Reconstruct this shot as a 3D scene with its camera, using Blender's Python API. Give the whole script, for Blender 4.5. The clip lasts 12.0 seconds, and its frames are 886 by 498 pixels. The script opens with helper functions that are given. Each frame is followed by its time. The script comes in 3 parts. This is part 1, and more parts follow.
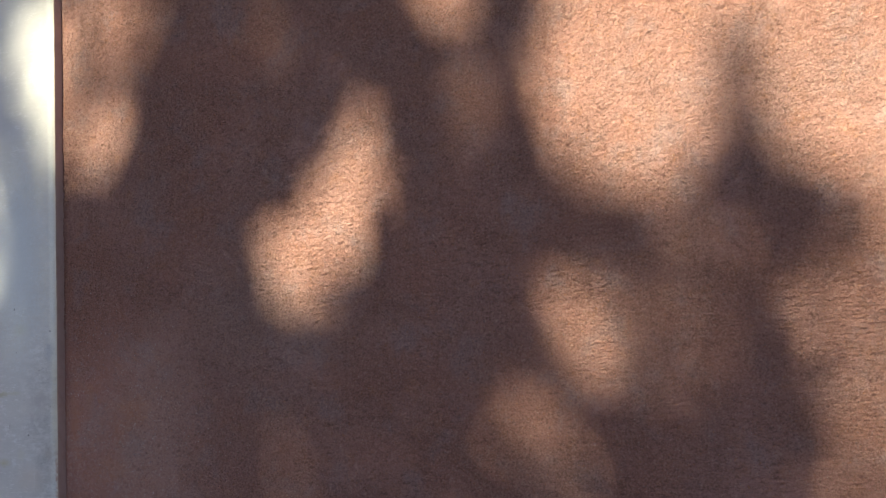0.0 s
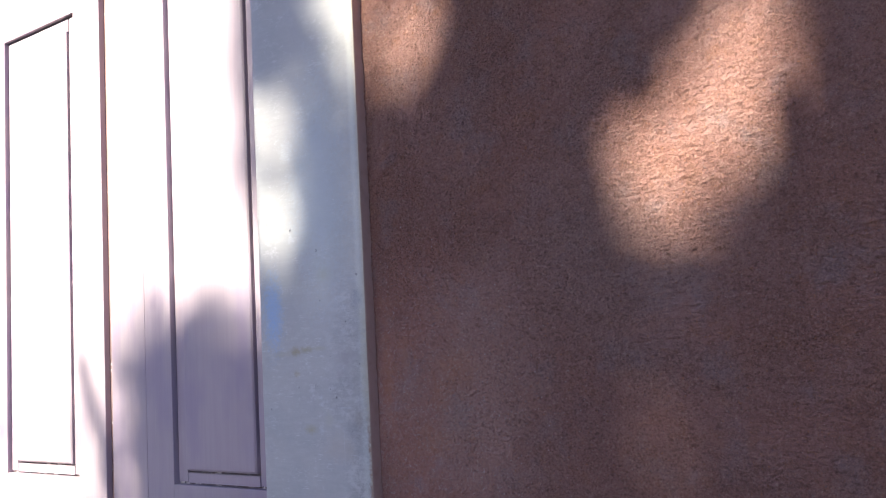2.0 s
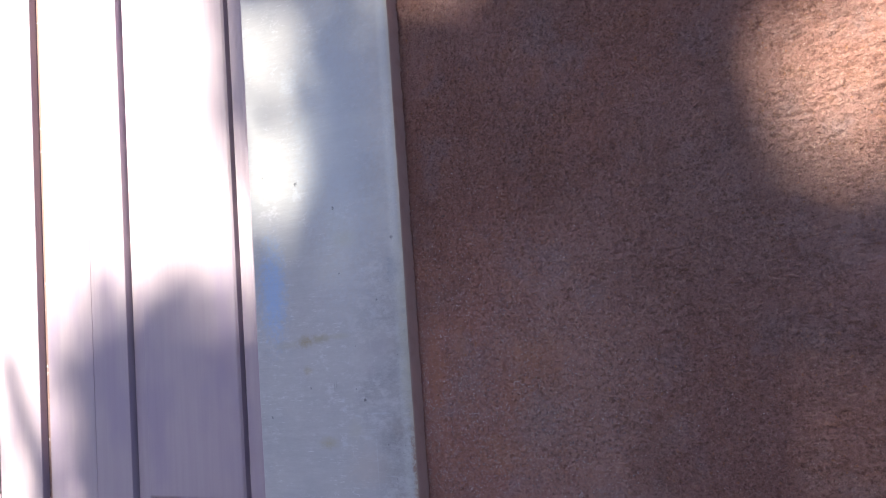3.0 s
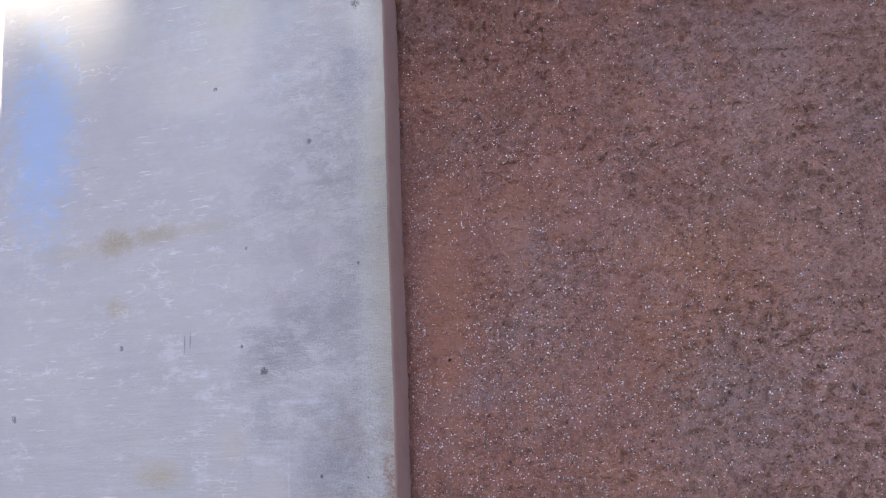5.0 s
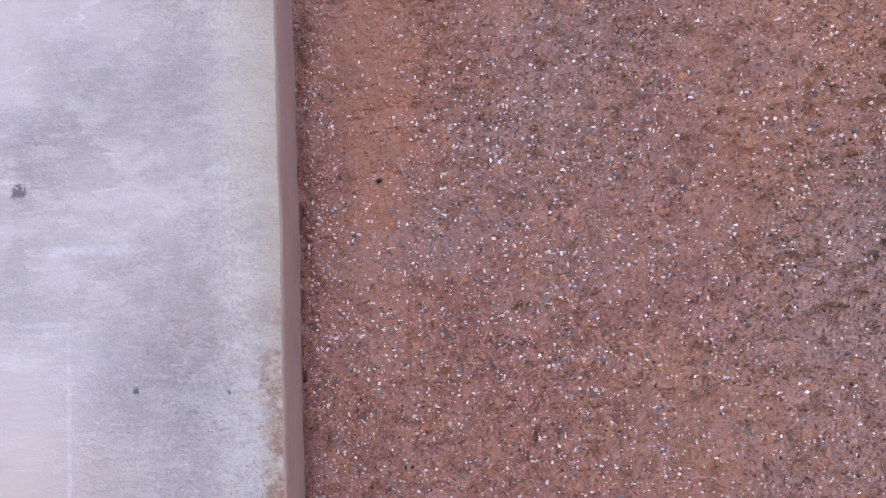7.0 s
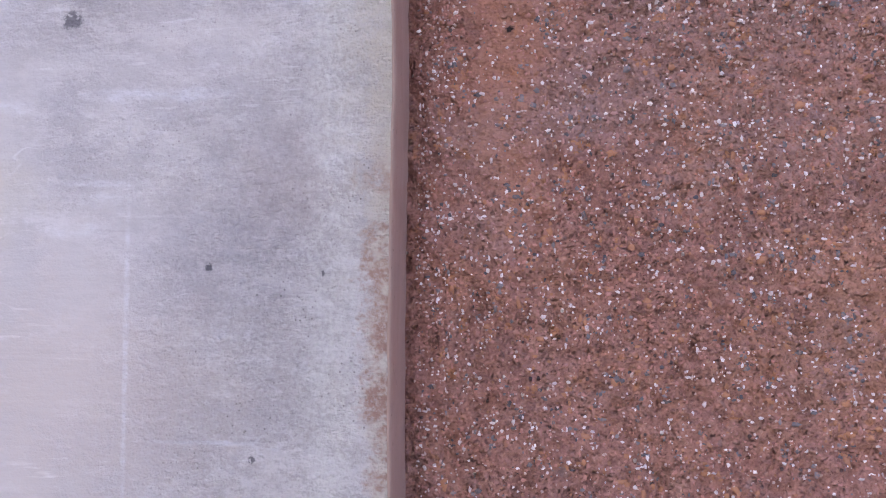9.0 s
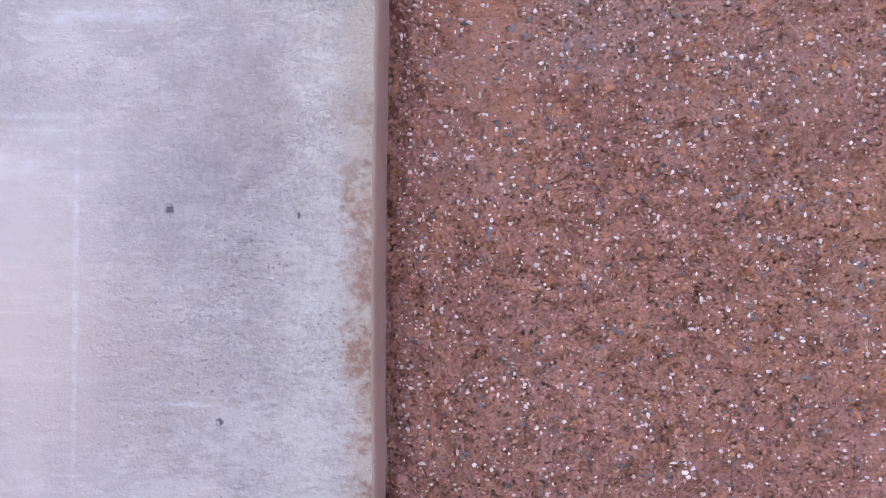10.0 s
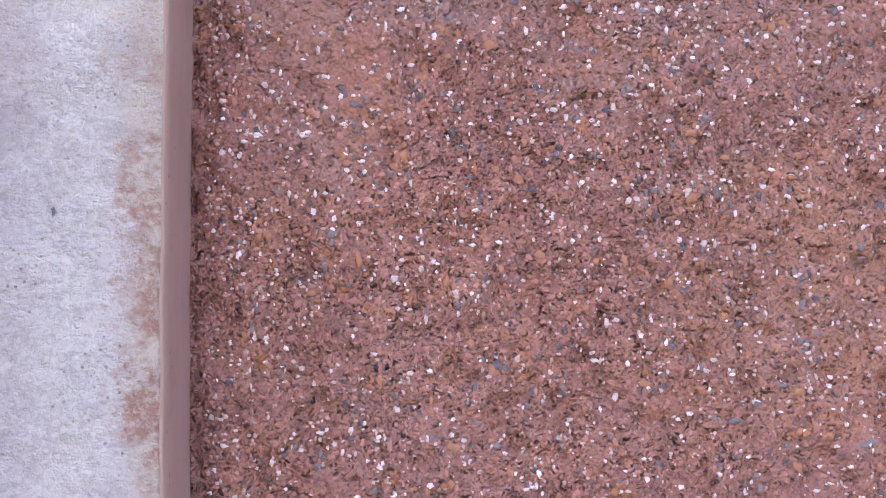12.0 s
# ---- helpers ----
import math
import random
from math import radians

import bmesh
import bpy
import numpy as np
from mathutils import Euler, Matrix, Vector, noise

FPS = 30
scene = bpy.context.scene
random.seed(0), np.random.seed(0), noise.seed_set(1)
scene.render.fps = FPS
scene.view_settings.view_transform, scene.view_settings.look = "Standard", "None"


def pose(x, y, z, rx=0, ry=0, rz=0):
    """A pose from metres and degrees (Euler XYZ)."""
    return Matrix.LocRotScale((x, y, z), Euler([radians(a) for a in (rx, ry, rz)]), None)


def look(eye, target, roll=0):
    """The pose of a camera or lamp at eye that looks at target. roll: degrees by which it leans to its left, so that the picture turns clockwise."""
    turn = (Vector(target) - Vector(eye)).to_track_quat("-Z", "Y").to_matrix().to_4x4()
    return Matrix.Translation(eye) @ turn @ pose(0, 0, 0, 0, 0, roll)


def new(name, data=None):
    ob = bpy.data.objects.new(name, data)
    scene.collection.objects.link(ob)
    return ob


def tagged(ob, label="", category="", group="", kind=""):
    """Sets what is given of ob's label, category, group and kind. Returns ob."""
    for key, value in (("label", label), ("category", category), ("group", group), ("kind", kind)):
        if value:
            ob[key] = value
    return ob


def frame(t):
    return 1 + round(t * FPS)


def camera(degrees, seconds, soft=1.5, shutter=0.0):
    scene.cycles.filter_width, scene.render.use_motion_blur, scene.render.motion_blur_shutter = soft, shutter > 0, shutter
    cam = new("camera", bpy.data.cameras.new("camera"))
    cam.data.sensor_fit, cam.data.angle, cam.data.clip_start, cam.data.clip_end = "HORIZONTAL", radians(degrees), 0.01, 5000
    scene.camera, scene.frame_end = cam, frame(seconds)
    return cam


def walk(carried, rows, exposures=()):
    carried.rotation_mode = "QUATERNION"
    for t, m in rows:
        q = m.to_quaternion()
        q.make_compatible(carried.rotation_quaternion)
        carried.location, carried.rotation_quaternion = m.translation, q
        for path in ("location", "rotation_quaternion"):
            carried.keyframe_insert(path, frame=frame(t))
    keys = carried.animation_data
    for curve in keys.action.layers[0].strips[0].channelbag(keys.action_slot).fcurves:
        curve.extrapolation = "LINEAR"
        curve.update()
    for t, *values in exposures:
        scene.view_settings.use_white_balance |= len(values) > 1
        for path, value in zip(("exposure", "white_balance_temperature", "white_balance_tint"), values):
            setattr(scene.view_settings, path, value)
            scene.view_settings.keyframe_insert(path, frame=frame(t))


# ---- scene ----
cam = camera(47.8, 12.0, soft=1.1)
PATH = [
    (0, (1.24, -1.331, 1.388), (0.492, 0.511, 1.61), -3.0),
    (0.5, (1.229, -1.353, 1.413), (0.532, 0.51, 1.625), -4.3),
    (1, (1.2, -1.276, 1.413), (0.202, 0.451, 1.554), -4.8),
    (1.5, (1.095, -1.151, 1.393), (-0.1, 0.441, 1.587), -3.8),
    (1.8, (1.035, -1.125, 1.359), (-0.183, 0.445, 1.58), -2.8),
    (2, (0.96, -1.043, 1.359), (-0.28, 0.513, 1.56), -3.0),
    (2.5, (0.768, -0.961, 1.352), (-0.352, 0.671, 1.634), -4.9),
    (3, (0.625, -0.873, 1.348), (-0.485, 0.779, 1.548), -4.0),
    (3.5, (0.492, -0.74, 1.336), (-0.544, 0.954, 1.577), -2.6),
    (3.7, (0.439, -0.705, 1.317), (-0.571, 1.006, 1.541), -2.0),
    (5.3, (0.124, -0.379, 1.264), (-0.372, 1.518, 1.657), -1.8),
    (5.5, (0.11, -0.35, 1.275), (-0.324, 1.579, 1.578), -1.6),
    (6, (0.06, -0.319, 1.277), (-0.089, 1.66, 1.522), -2.9),
    (6.5, (0.051, -0.279, 1.274), (-0.105, 1.697, 1.538), -1.8),
    (7, (0.056, -0.247, 1.264), (-0.104, 1.745, 1.421), -2.1),
    (7.2, (0.043, -0.246, 1.265), (-0.102, 1.749, 1.376), -1.5),
    (8.8, (0.034, -0.218, 1.246), (-0.162, 1.762, 1.451), 0.7),
    (9, (0.03, -0.203, 1.247), (-0.19, 1.783, 1.339), 0.4),
    (9.5, (0.014, -0.188, 1.241), (-0.108, 1.808, 1.27), 0.1),
    (10, (0.019, -0.187, 1.241), (-0.07, 1.81, 1.292), 0.2),
    (10.5, (0.021, -0.178, 1.243), (0.019, 1.822, 1.285), -0.9),
    (11, (0.024, -0.166, 1.243), (0.078, 1.833, 1.301), -1.1),
    (11.5, (0.022, -0.15, 1.241), (0.153, 1.845, 1.24), -0.8),
    (12, (0.022, -0.141, 1.245), (0.206, 1.85, 1.272), 0.1),
]
EXPOSURES = [(0, 1.83, 6500, 11), (1.0, 1.84, 6250, 19), (1.5, 1.92, 6080, 20), (2.5, 2.00, 5920, 21), (3.7, 2.13, 5980, 21), (5.3, 3.07, 6720, 20), (6.0, 3.41, 6850, 21),
             (6.5, 3.44, 7000, 22), (7.2, 3.38, 7050, 26), (9.5, 3.20, 6950, 27), (10.0, 3.39, 6920, 26), (10.5, 3.44, 6920, 27), (11.0, 3.46, 6920, 27), (12.0, 3.60, 6920, 27)]
walk(cam, [(t, look(eye, target, roll)) for t, eye, target, roll in PATH], EXPOSURES)

# ---- light ----
SUN_AZ, SUN_EL = radians(10), radians(34)          # the sun stands in front of the wall, a little to its left
TO_SUN = Vector((-math.sin(SUN_AZ) * math.cos(SUN_EL), -math.cos(SUN_AZ) * math.cos(SUN_EL), math.sin(SUN_EL)))
world = bpy.data.worlds.new("world")
scene.world = world
world.use_nodes = True
sky = world.node_tree.nodes.new("ShaderNodeTexSky")
sky.sky_type, sky.sun_disc = "NISHITA", False
sky.ozone_density, sky.air_density = 3.0, 0.70
sky.sun_elevation, sky.sun_rotation = SUN_EL, math.pi + SUN_AZ
background = world.node_tree.nodes["Background"]
background.inputs["Strength"].default_value = 0.05
world.node_tree.links.new(sky.outputs["Color"], background.inputs["Color"])
sun_data = bpy.data.lights.new("sun", "SUN")
sun_data.energy, sun_data.angle, sun_data.color = 5.0, radians(0.53), (1.0, 0.95, 0.63)
sun = new("sun", sun_data)
sun.matrix_world = look(TO_SUN * 30, (0, 0, 0))


# ---- materials ----
class Nodes:
    """A node material, written from short calls."""

    def __init__(self, name):
        self.mat = bpy.data.materials.new(name)
        self.mat.use_nodes = True
        self.tree = self.mat.node_tree
        self.bsdf = self.tree.nodes["Principled BSDF"]
        self.place = self.tree.nodes.new("ShaderNodeTexCoord").outputs["Object"]

    def put(self, value, socket):
        if isinstance(value, bpy.types.NodeSocket):
            self.tree.links.new(value, socket)
        else:
            socket.default_value = value

    def math(self, op, a, b=0.0, clamp=False):
        n = self.tree.nodes.new("ShaderNodeMath")
        n.operation, n.use_clamp = op, clamp
        self.put(a, n.inputs[0])
        self.put(b, n.inputs[1])
        return n.outputs[0]

    def scaled(self, sx, sy, sz):
        n = self.tree.nodes.new("ShaderNodeMapping")
        self.put(self.place, n.inputs["Vector"])
        n.inputs["Scale"].default_value = (sx, sy, sz)
        return n.outputs[0]

    def noise(self, scale, detail=3.0, rough=0.6, at=None):
        n = self.tree.nodes.new("ShaderNodeTexNoise")
        self.put(self.place if at is None else at, n.inputs["Vector"])
        n.inputs["Scale"].default_value, n.inputs["Detail"].default_value, n.inputs["Roughness"].default_value = scale, detail, rough
        return n.outputs["Fac"]

    def cells(self, scale, at=None):
        n = self.tree.nodes.new("ShaderNodeTexVoronoi")
        self.put(self.place if at is None else at, n.inputs["Vector"])
        n.inputs["Scale"].default_value = scale
        return n.outputs["Distance"], n.outputs["Color"]

    def step(self, value, low, high, a=0.0, b=1.0):
        n = self.tree.nodes.new("ShaderNodeMapRange")
        n.interpolation_type = "SMOOTHSTEP"
        for key, v in (("Value", value), ("From Min", low), ("From Max", high), ("To Min", a), ("To Max", b)):
            self.put(v, n.inputs[key])
        return n.outputs["Result"]

    def mix(self, fac, a, b, blend="MIX"):
        n = self.tree.nodes.new("ShaderNodeMix")
        n.data_type, n.blend_type = "RGBA", blend
        self.put(fac, n.inputs[0])
        for value, socket in ((a, n.inputs[6]), (b, n.inputs[7])):
            self.put((*value, 1) if isinstance(value, tuple) else value, socket)
        return n.outputs[2]

    def xyz(self):
        n = self.tree.nodes.new("ShaderNodeSeparateXYZ")
        self.put(self.place, n.inputs[0])
        return n.outputs

    def spot(self, x, z, rx, rz, rag, soft=0.5):
        """A ragged spot round (x, z) on an upright face: 1 inside, 0 outside. rag: a noise that frays its rim."""
        at = self.tree.nodes.new("ShaderNodeMapping")
        self.put(self.place, at.inputs["Vector"])
        at.inputs["Location"].default_value, at.inputs["Scale"].default_value = (-x / rx, 0, -z / rz), (1 / rx, 0, 1 / rz)
        far = self.tree.nodes.new("ShaderNodeVectorMath")
        far.operation = "LENGTH"
        self.put(at.outputs[0], far.inputs[0])
        d = far.outputs["Value"]
        d = self.math("ADD", d, self.math("MULTIPLY", self.math("SUBTRACT", rag, 0.5), 2.4))
        return self.step(d, 1.0 - soft, 1.0 + soft, 1.0, 0.0)

    def random_island(self):
        return self.tree.nodes.new("ShaderNodeNewGeometry").outputs["Random Per Island"]

    def ramp(self, fac, stops):
        n = self.tree.nodes.new("ShaderNodeValToRGB")
        self.put(fac, n.inputs[0])
        e = n.color_ramp.elements
        e[0].position, e[0].color = stops[0][0], (*stops[0][1], 1)
        e[1].position, e[1].color = stops[-1][0], (*stops[-1][1], 1)
        for p, c in stops[1:-1]:
            e.new(p).color = (*c, 1)
        return n.outputs[0]

    def done(self, colour, rough, bumps=(), specular=0.3):
        self.put((*colour, 1) if isinstance(colour, tuple) else colour, self.bsdf.inputs["Base Color"])
        self.put(rough, self.bsdf.inputs["Roughness"])
        self.bsdf.inputs["Specular IOR Level"].default_value = specular
        normal = None
        for height, metres, strength in bumps:
            n = self.tree.nodes.new("ShaderNodeBump")
            n.inputs["Strength"].default_value, n.inputs["Distance"].default_value = strength, metres
            self.put(height, n.inputs["Height"])
            if normal is not None:
                self.put(normal, n.inputs["Normal"])
            normal = n.outputs[0]
        if normal is not None:
            self.put(normal, self.bsdf.inputs["Normal"])
        return self.mat


def stucco_tint(m):
    """The red-brown paint of the wall: wide patches, finer blotches and faint upright streaks."""
    wide, mid = m.noise(5.0, 3, 0.6), m.noise(38.0, 4, 0.65)
    streak = m.noise(30.0, 3, 0.6, m.scaled(3.0, 1.0, 0.35))
    c = m.mix(m.step(wide, 0.35, 0.68), (0.360, 0.174, 0.142), (0.375, 0.208, 0.184))
    c = m.mix(m.step(mid, 0.50, 0.72, 0.0, 0.6), c, (0.415, 0.198, 0.128))
    c = m.mix(m.step(m.noise(13.0, 4, 0.65), 0.50, 0.68, 0.0, 0.75), c, (0.345, 0.240, 0.238))
    c = m.mix(m.step(m.noise(95.0, 3, 0.6), 0.55, 0.75, 0.0, 0.5), c, (0.31, 0.165, 0.142))
    c = m.mix(m.step(m.noise(90.0, 3, 0.6, m.scaled(2.4, 1.0, 0.10)), 0.55, 0.72, 0.0, 0.38), c, (0.27, 0.125, 0.10))
    c = m.mix(m.step(streak, 0.4, 0.8, 0.0, 0.4), c, (0.31, 0.145, 0.115))
    return m.mix(1.0, c, (1.0, 1.0, 1.06), "MULTIPLY")


def worn_smooth(m):
    """Where the wall's face was rubbed smooth: a bare thumb-sized patch and a strip along the surround."""
    smooth = m.spot(0.054, 1.357, 0.007, 0.018, m.noise(90.0, 3), 0.9)
    rub = m.spot(0.021, 1.325, 0.009, 0.060, m.noise(75.0, 3), 0.6)
    return smooth, rub


def stucco_material():
    m = Nodes("sand_stucco")
    c = stucco_tint(m)
    c = m.mix(m.math("MULTIPLY", m.spot(0.185, 1.30, 0.075, 0.13, m.noise(22.0, 4, 0.65), 0.8), 0.55), c, (0.435, 0.295, 0.275))
    c = m.mix(m.math("MULTIPLY", m.spot(0.36, 1.46, 0.12, 0.10, m.noise(15.0, 4, 0.65), 0.9), 0.5), c, (0.38, 0.265, 0.265))
    coarse = m.noise(120.0, 5, 0.75, m.scaled(1.1, 1.0, 0.9))
    c = m.mix(m.step(coarse, 0.30, 0.50, 0.32, 0.0), c, (0.20, 0.10, 0.085))
    c = m.mix(m.step(coarse, 0.52, 0.70, 0.0, 0.30), c, (0.52, 0.32, 0.27))
    for x, z, rx, rz, tone, amount in ((0.134, 1.298, 0.028, 0.030, (0.44, 0.205, 0.125), 0.5), (0.099, 1.239, 0.035, 0.016, (0.43, 0.205, 0.13), 0.45), (0.140, 1.338, 0.030, 0.014, (0.44, 0.20, 0.12), 0.5),
                                       (0.068, 1.308, 0.024, 0.040, (0.36, 0.235, 0.225), 0.5), (0.030, 1.400, 0.035, 0.012, (0.27, 0.150, 0.140), 0.5), (0.143, 1.279, 0.022, 0.024, (0.33, 0.255, 0.265), 0.6)):
        c = m.mix(m.math("MULTIPLY", m.spot(x, z, rx, rz, m.noise(60.0, 4, 0.7), 0.8), amount), c, tone)
    smooth, rub = worn_smooth(m)
    near, tone = m.cells(1000.0, m.scaled(1.0, 1.0, 0.85))
    pick = m.tree.nodes.new("ShaderNodeSeparateColor")
    m.put(tone, pick.inputs[0])
    body = m.step(near, 0.30, 0.48, 1.0, 0.0)
    show = m.math("SUBTRACT", 1.0, m.math("MAXIMUM", m.math("MULTIPLY", smooth, 0.8), m.math("MULTIPLY", rub, 0.6)), True)
    show = m.math("MULTIPLY", show, m.step(m.noise(17.0, 3, 0.65), 0.34, 0.56, 0.5, 1.0))
    px, py, pz = m.xyz()
    away = m.math("MAXIMUM", m.step(px, 0.17, 0.30), m.step(pz, 1.40, 1.52))
    body = m.math("MULTIPLY", m.math("MULTIPLY", body, show), m.math("SUBTRACT", 1.0, m.math("MULTIPLY", away, 0.4)))
    grain = m.ramp(pick.outputs[0], [(0.0, (0.20, 0.095, 0.08)), (0.30, (0.34, 0.17, 0.135)), (0.60, (0.43, 0.225, 0.18)), (0.86, (0.53, 0.33, 0.27)), (1.0, (0.50, 0.27, 0.15))])
    c = m.mix(m.math("MULTIPLY", body, 0.55), c, grain)
    white = m.math("MULTIPLY", m.step(pick.outputs[1], 0.982, 0.986), body)
    c = m.mix(white, c, (0.70, 0.64, 0.60))
    dark = m.math("MULTIPLY", m.step(pick.outputs[2], 0.975, 0.98), body)
    c = m.mix(dark, c, (0.10, 0.075, 0.085))
    # shade of pits, cracks and crevices painted in, with lighter tops between
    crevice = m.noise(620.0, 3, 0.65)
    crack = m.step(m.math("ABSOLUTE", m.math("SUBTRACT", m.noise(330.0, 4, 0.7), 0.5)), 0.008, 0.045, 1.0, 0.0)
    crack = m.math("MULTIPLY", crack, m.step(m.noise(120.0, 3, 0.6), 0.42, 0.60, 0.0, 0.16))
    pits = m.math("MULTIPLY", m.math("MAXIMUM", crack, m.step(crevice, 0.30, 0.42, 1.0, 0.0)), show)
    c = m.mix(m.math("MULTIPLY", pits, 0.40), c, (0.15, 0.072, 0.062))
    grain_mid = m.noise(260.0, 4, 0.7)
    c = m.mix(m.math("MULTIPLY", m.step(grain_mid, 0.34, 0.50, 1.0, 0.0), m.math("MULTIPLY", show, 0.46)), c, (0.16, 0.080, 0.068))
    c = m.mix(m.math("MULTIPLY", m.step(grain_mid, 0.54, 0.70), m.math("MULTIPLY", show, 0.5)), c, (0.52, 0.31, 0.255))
    c = m.mix(m.step(m.noise(230.0, 2, 0.5, m.scaled(1.0, 1.3, 1.1)), 0.64, 0.74, 0.0, 0.5), c, (0.47, 0.205, 0.09))
    c = m.mix(m.step(m.noise(210.0, 2, 0.5, m.scaled(1.2, 0.7, 1.0)), 0.67, 0.76, 0.0, 0.5), c, (0.20, 0.16, 0.175))
    large_pit_shade = m.math("MULTIPLY", m.step(m.noise(190.0, 3, 0.6, m.scaled(0.75, 1.0, 1.2)), 0.30, 0.40, 1.0, 0.0), show)
    c = m.mix(m.math("MULTIPLY", large_pit_shade, 0.32), c, (0.10, 0.05, 0.045))
    c = m.mix(m.math("MULTIPLY", smooth, 0.45), c, (0.37, 0.180, 0.120))
    c = m.mix(m.math("MULTIPLY", rub, 0.35), c, (0.40, 0.195, 0.125))
    c = m.mix(m.spot(0.021, 1.301, 0.0008, 0.0006, m.noise(900.0, 2), 0.3), c, (0.03, 0.02, 0.02))
    # relief shading put into the colour: hollows darkened, raised parts lightened
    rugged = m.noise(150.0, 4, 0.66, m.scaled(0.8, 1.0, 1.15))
    hollow_shade = m.math("MULTIPLY", m.math("MULTIPLY", m.step(rugged, 0.32, 0.45, 1.0, 0.0), away), m.step(m.noise(12.0, 3, 0.6), 0.38, 0.62, 0.25, 1.0))
    c = m.mix(m.math("MULTIPLY", hollow_shade, 0.55), c, (0.12, 0.058, 0.052))
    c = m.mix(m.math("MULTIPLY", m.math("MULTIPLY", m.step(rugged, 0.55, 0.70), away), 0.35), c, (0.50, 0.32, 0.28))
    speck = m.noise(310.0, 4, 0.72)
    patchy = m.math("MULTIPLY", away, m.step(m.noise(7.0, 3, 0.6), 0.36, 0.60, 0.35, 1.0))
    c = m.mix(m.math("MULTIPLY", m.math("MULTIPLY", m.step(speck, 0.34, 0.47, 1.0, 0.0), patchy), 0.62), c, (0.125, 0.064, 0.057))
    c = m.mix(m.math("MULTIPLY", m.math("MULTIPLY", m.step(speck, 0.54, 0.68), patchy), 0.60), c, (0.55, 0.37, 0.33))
    rugged = m.math("MULTIPLY", rugged, away)
    float_marks = m.noise(120.0, 4, 0.7, m.scaled(0.6, 1.0, 1.2))
    pebbly = m.math("MULTIPLY", grain_mid, m.math("ADD", 0.25, m.math("MULTIPLY", show, 0.75)))
    grit = m.math("ADD", m.math("MULTIPLY", m.step(near, 0.0, 0.6, 1.0, 0.0), show), m.math("MULTIPLY", crevice, m.math("ADD", 0.3, m.math("MULTIPLY", show, 1.2))))
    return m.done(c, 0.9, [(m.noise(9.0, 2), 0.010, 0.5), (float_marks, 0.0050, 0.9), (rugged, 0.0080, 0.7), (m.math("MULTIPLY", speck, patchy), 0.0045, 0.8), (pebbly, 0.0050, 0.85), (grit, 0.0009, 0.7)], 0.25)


def coated_grain_material():
    m = Nodes("painted_sand_grain")
    r = m.random_island()
    tint = stucco_tint(m)
    shade = m.ramp(r, [(0.0, (0.80, 0.77, 0.77)), (0.5, (1.02, 1.02, 1.02)), (1.0, (1.32, 1.32, 1.32))])
    c = m.mix(1.0, tint, shade, "MULTIPLY")
    return m.done(c, 0.85, [(m.noise(2600.0, 2), 0.0002, 0.8)], 0.3)


def bare_grain_material(name, a, b, rough):
    m = Nodes(name)
    c = m.mix(m.random_island(), a, b)
    c = m.mix(m.step(m.noise(1700.0, 2), 0.5, 0.7, 0.0, 0.55), c, (0.40, 0.21, 0.165))
    return m.done(c, rough, [(m.noise(2600.0, 2), 0.0002, 0.6)], 0.5)


def edge_paint_material():
    """The wall's paint, brushed smooth over the side of the door surround."""
    m = Nodes("brushed_brown_paint")
    px, py, pz = m.xyz()
    along = m.noise(120.0, 4, 0.6, m.scaled(1.0, 3.0, 0.12))
    c = m.mix(along, (0.41, 0.258, 0.222), (0.49, 0.322, 0.280))
    c = m.mix(m.step(m.noise(45.0, 3), 0.5, 0.8, 0.0, 0.6), c, (0.36, 0.205, 0.17))
    worn = m.step(m.math("ADD", py, m.math("MULTIPLY", m.noise(300.0, 3), 0.004)), -0.0178, -0.0145, 1.0, 0.0)
    c = m.mix(m.math("MULTIPLY", worn, 0.4), c, (0.48, 0.40, 0.34))
    c = m.mix(m.step(m.noise(700.0, 2), 0.66, 0.74, 0.0, 0.5), c, (0.16, 0.09, 0.08))
    return m.done(c, 0.7, [(along, 0.0006, 0.5), (m.noise(600.0, 3), 0.0003, 0.6)], 0.3)


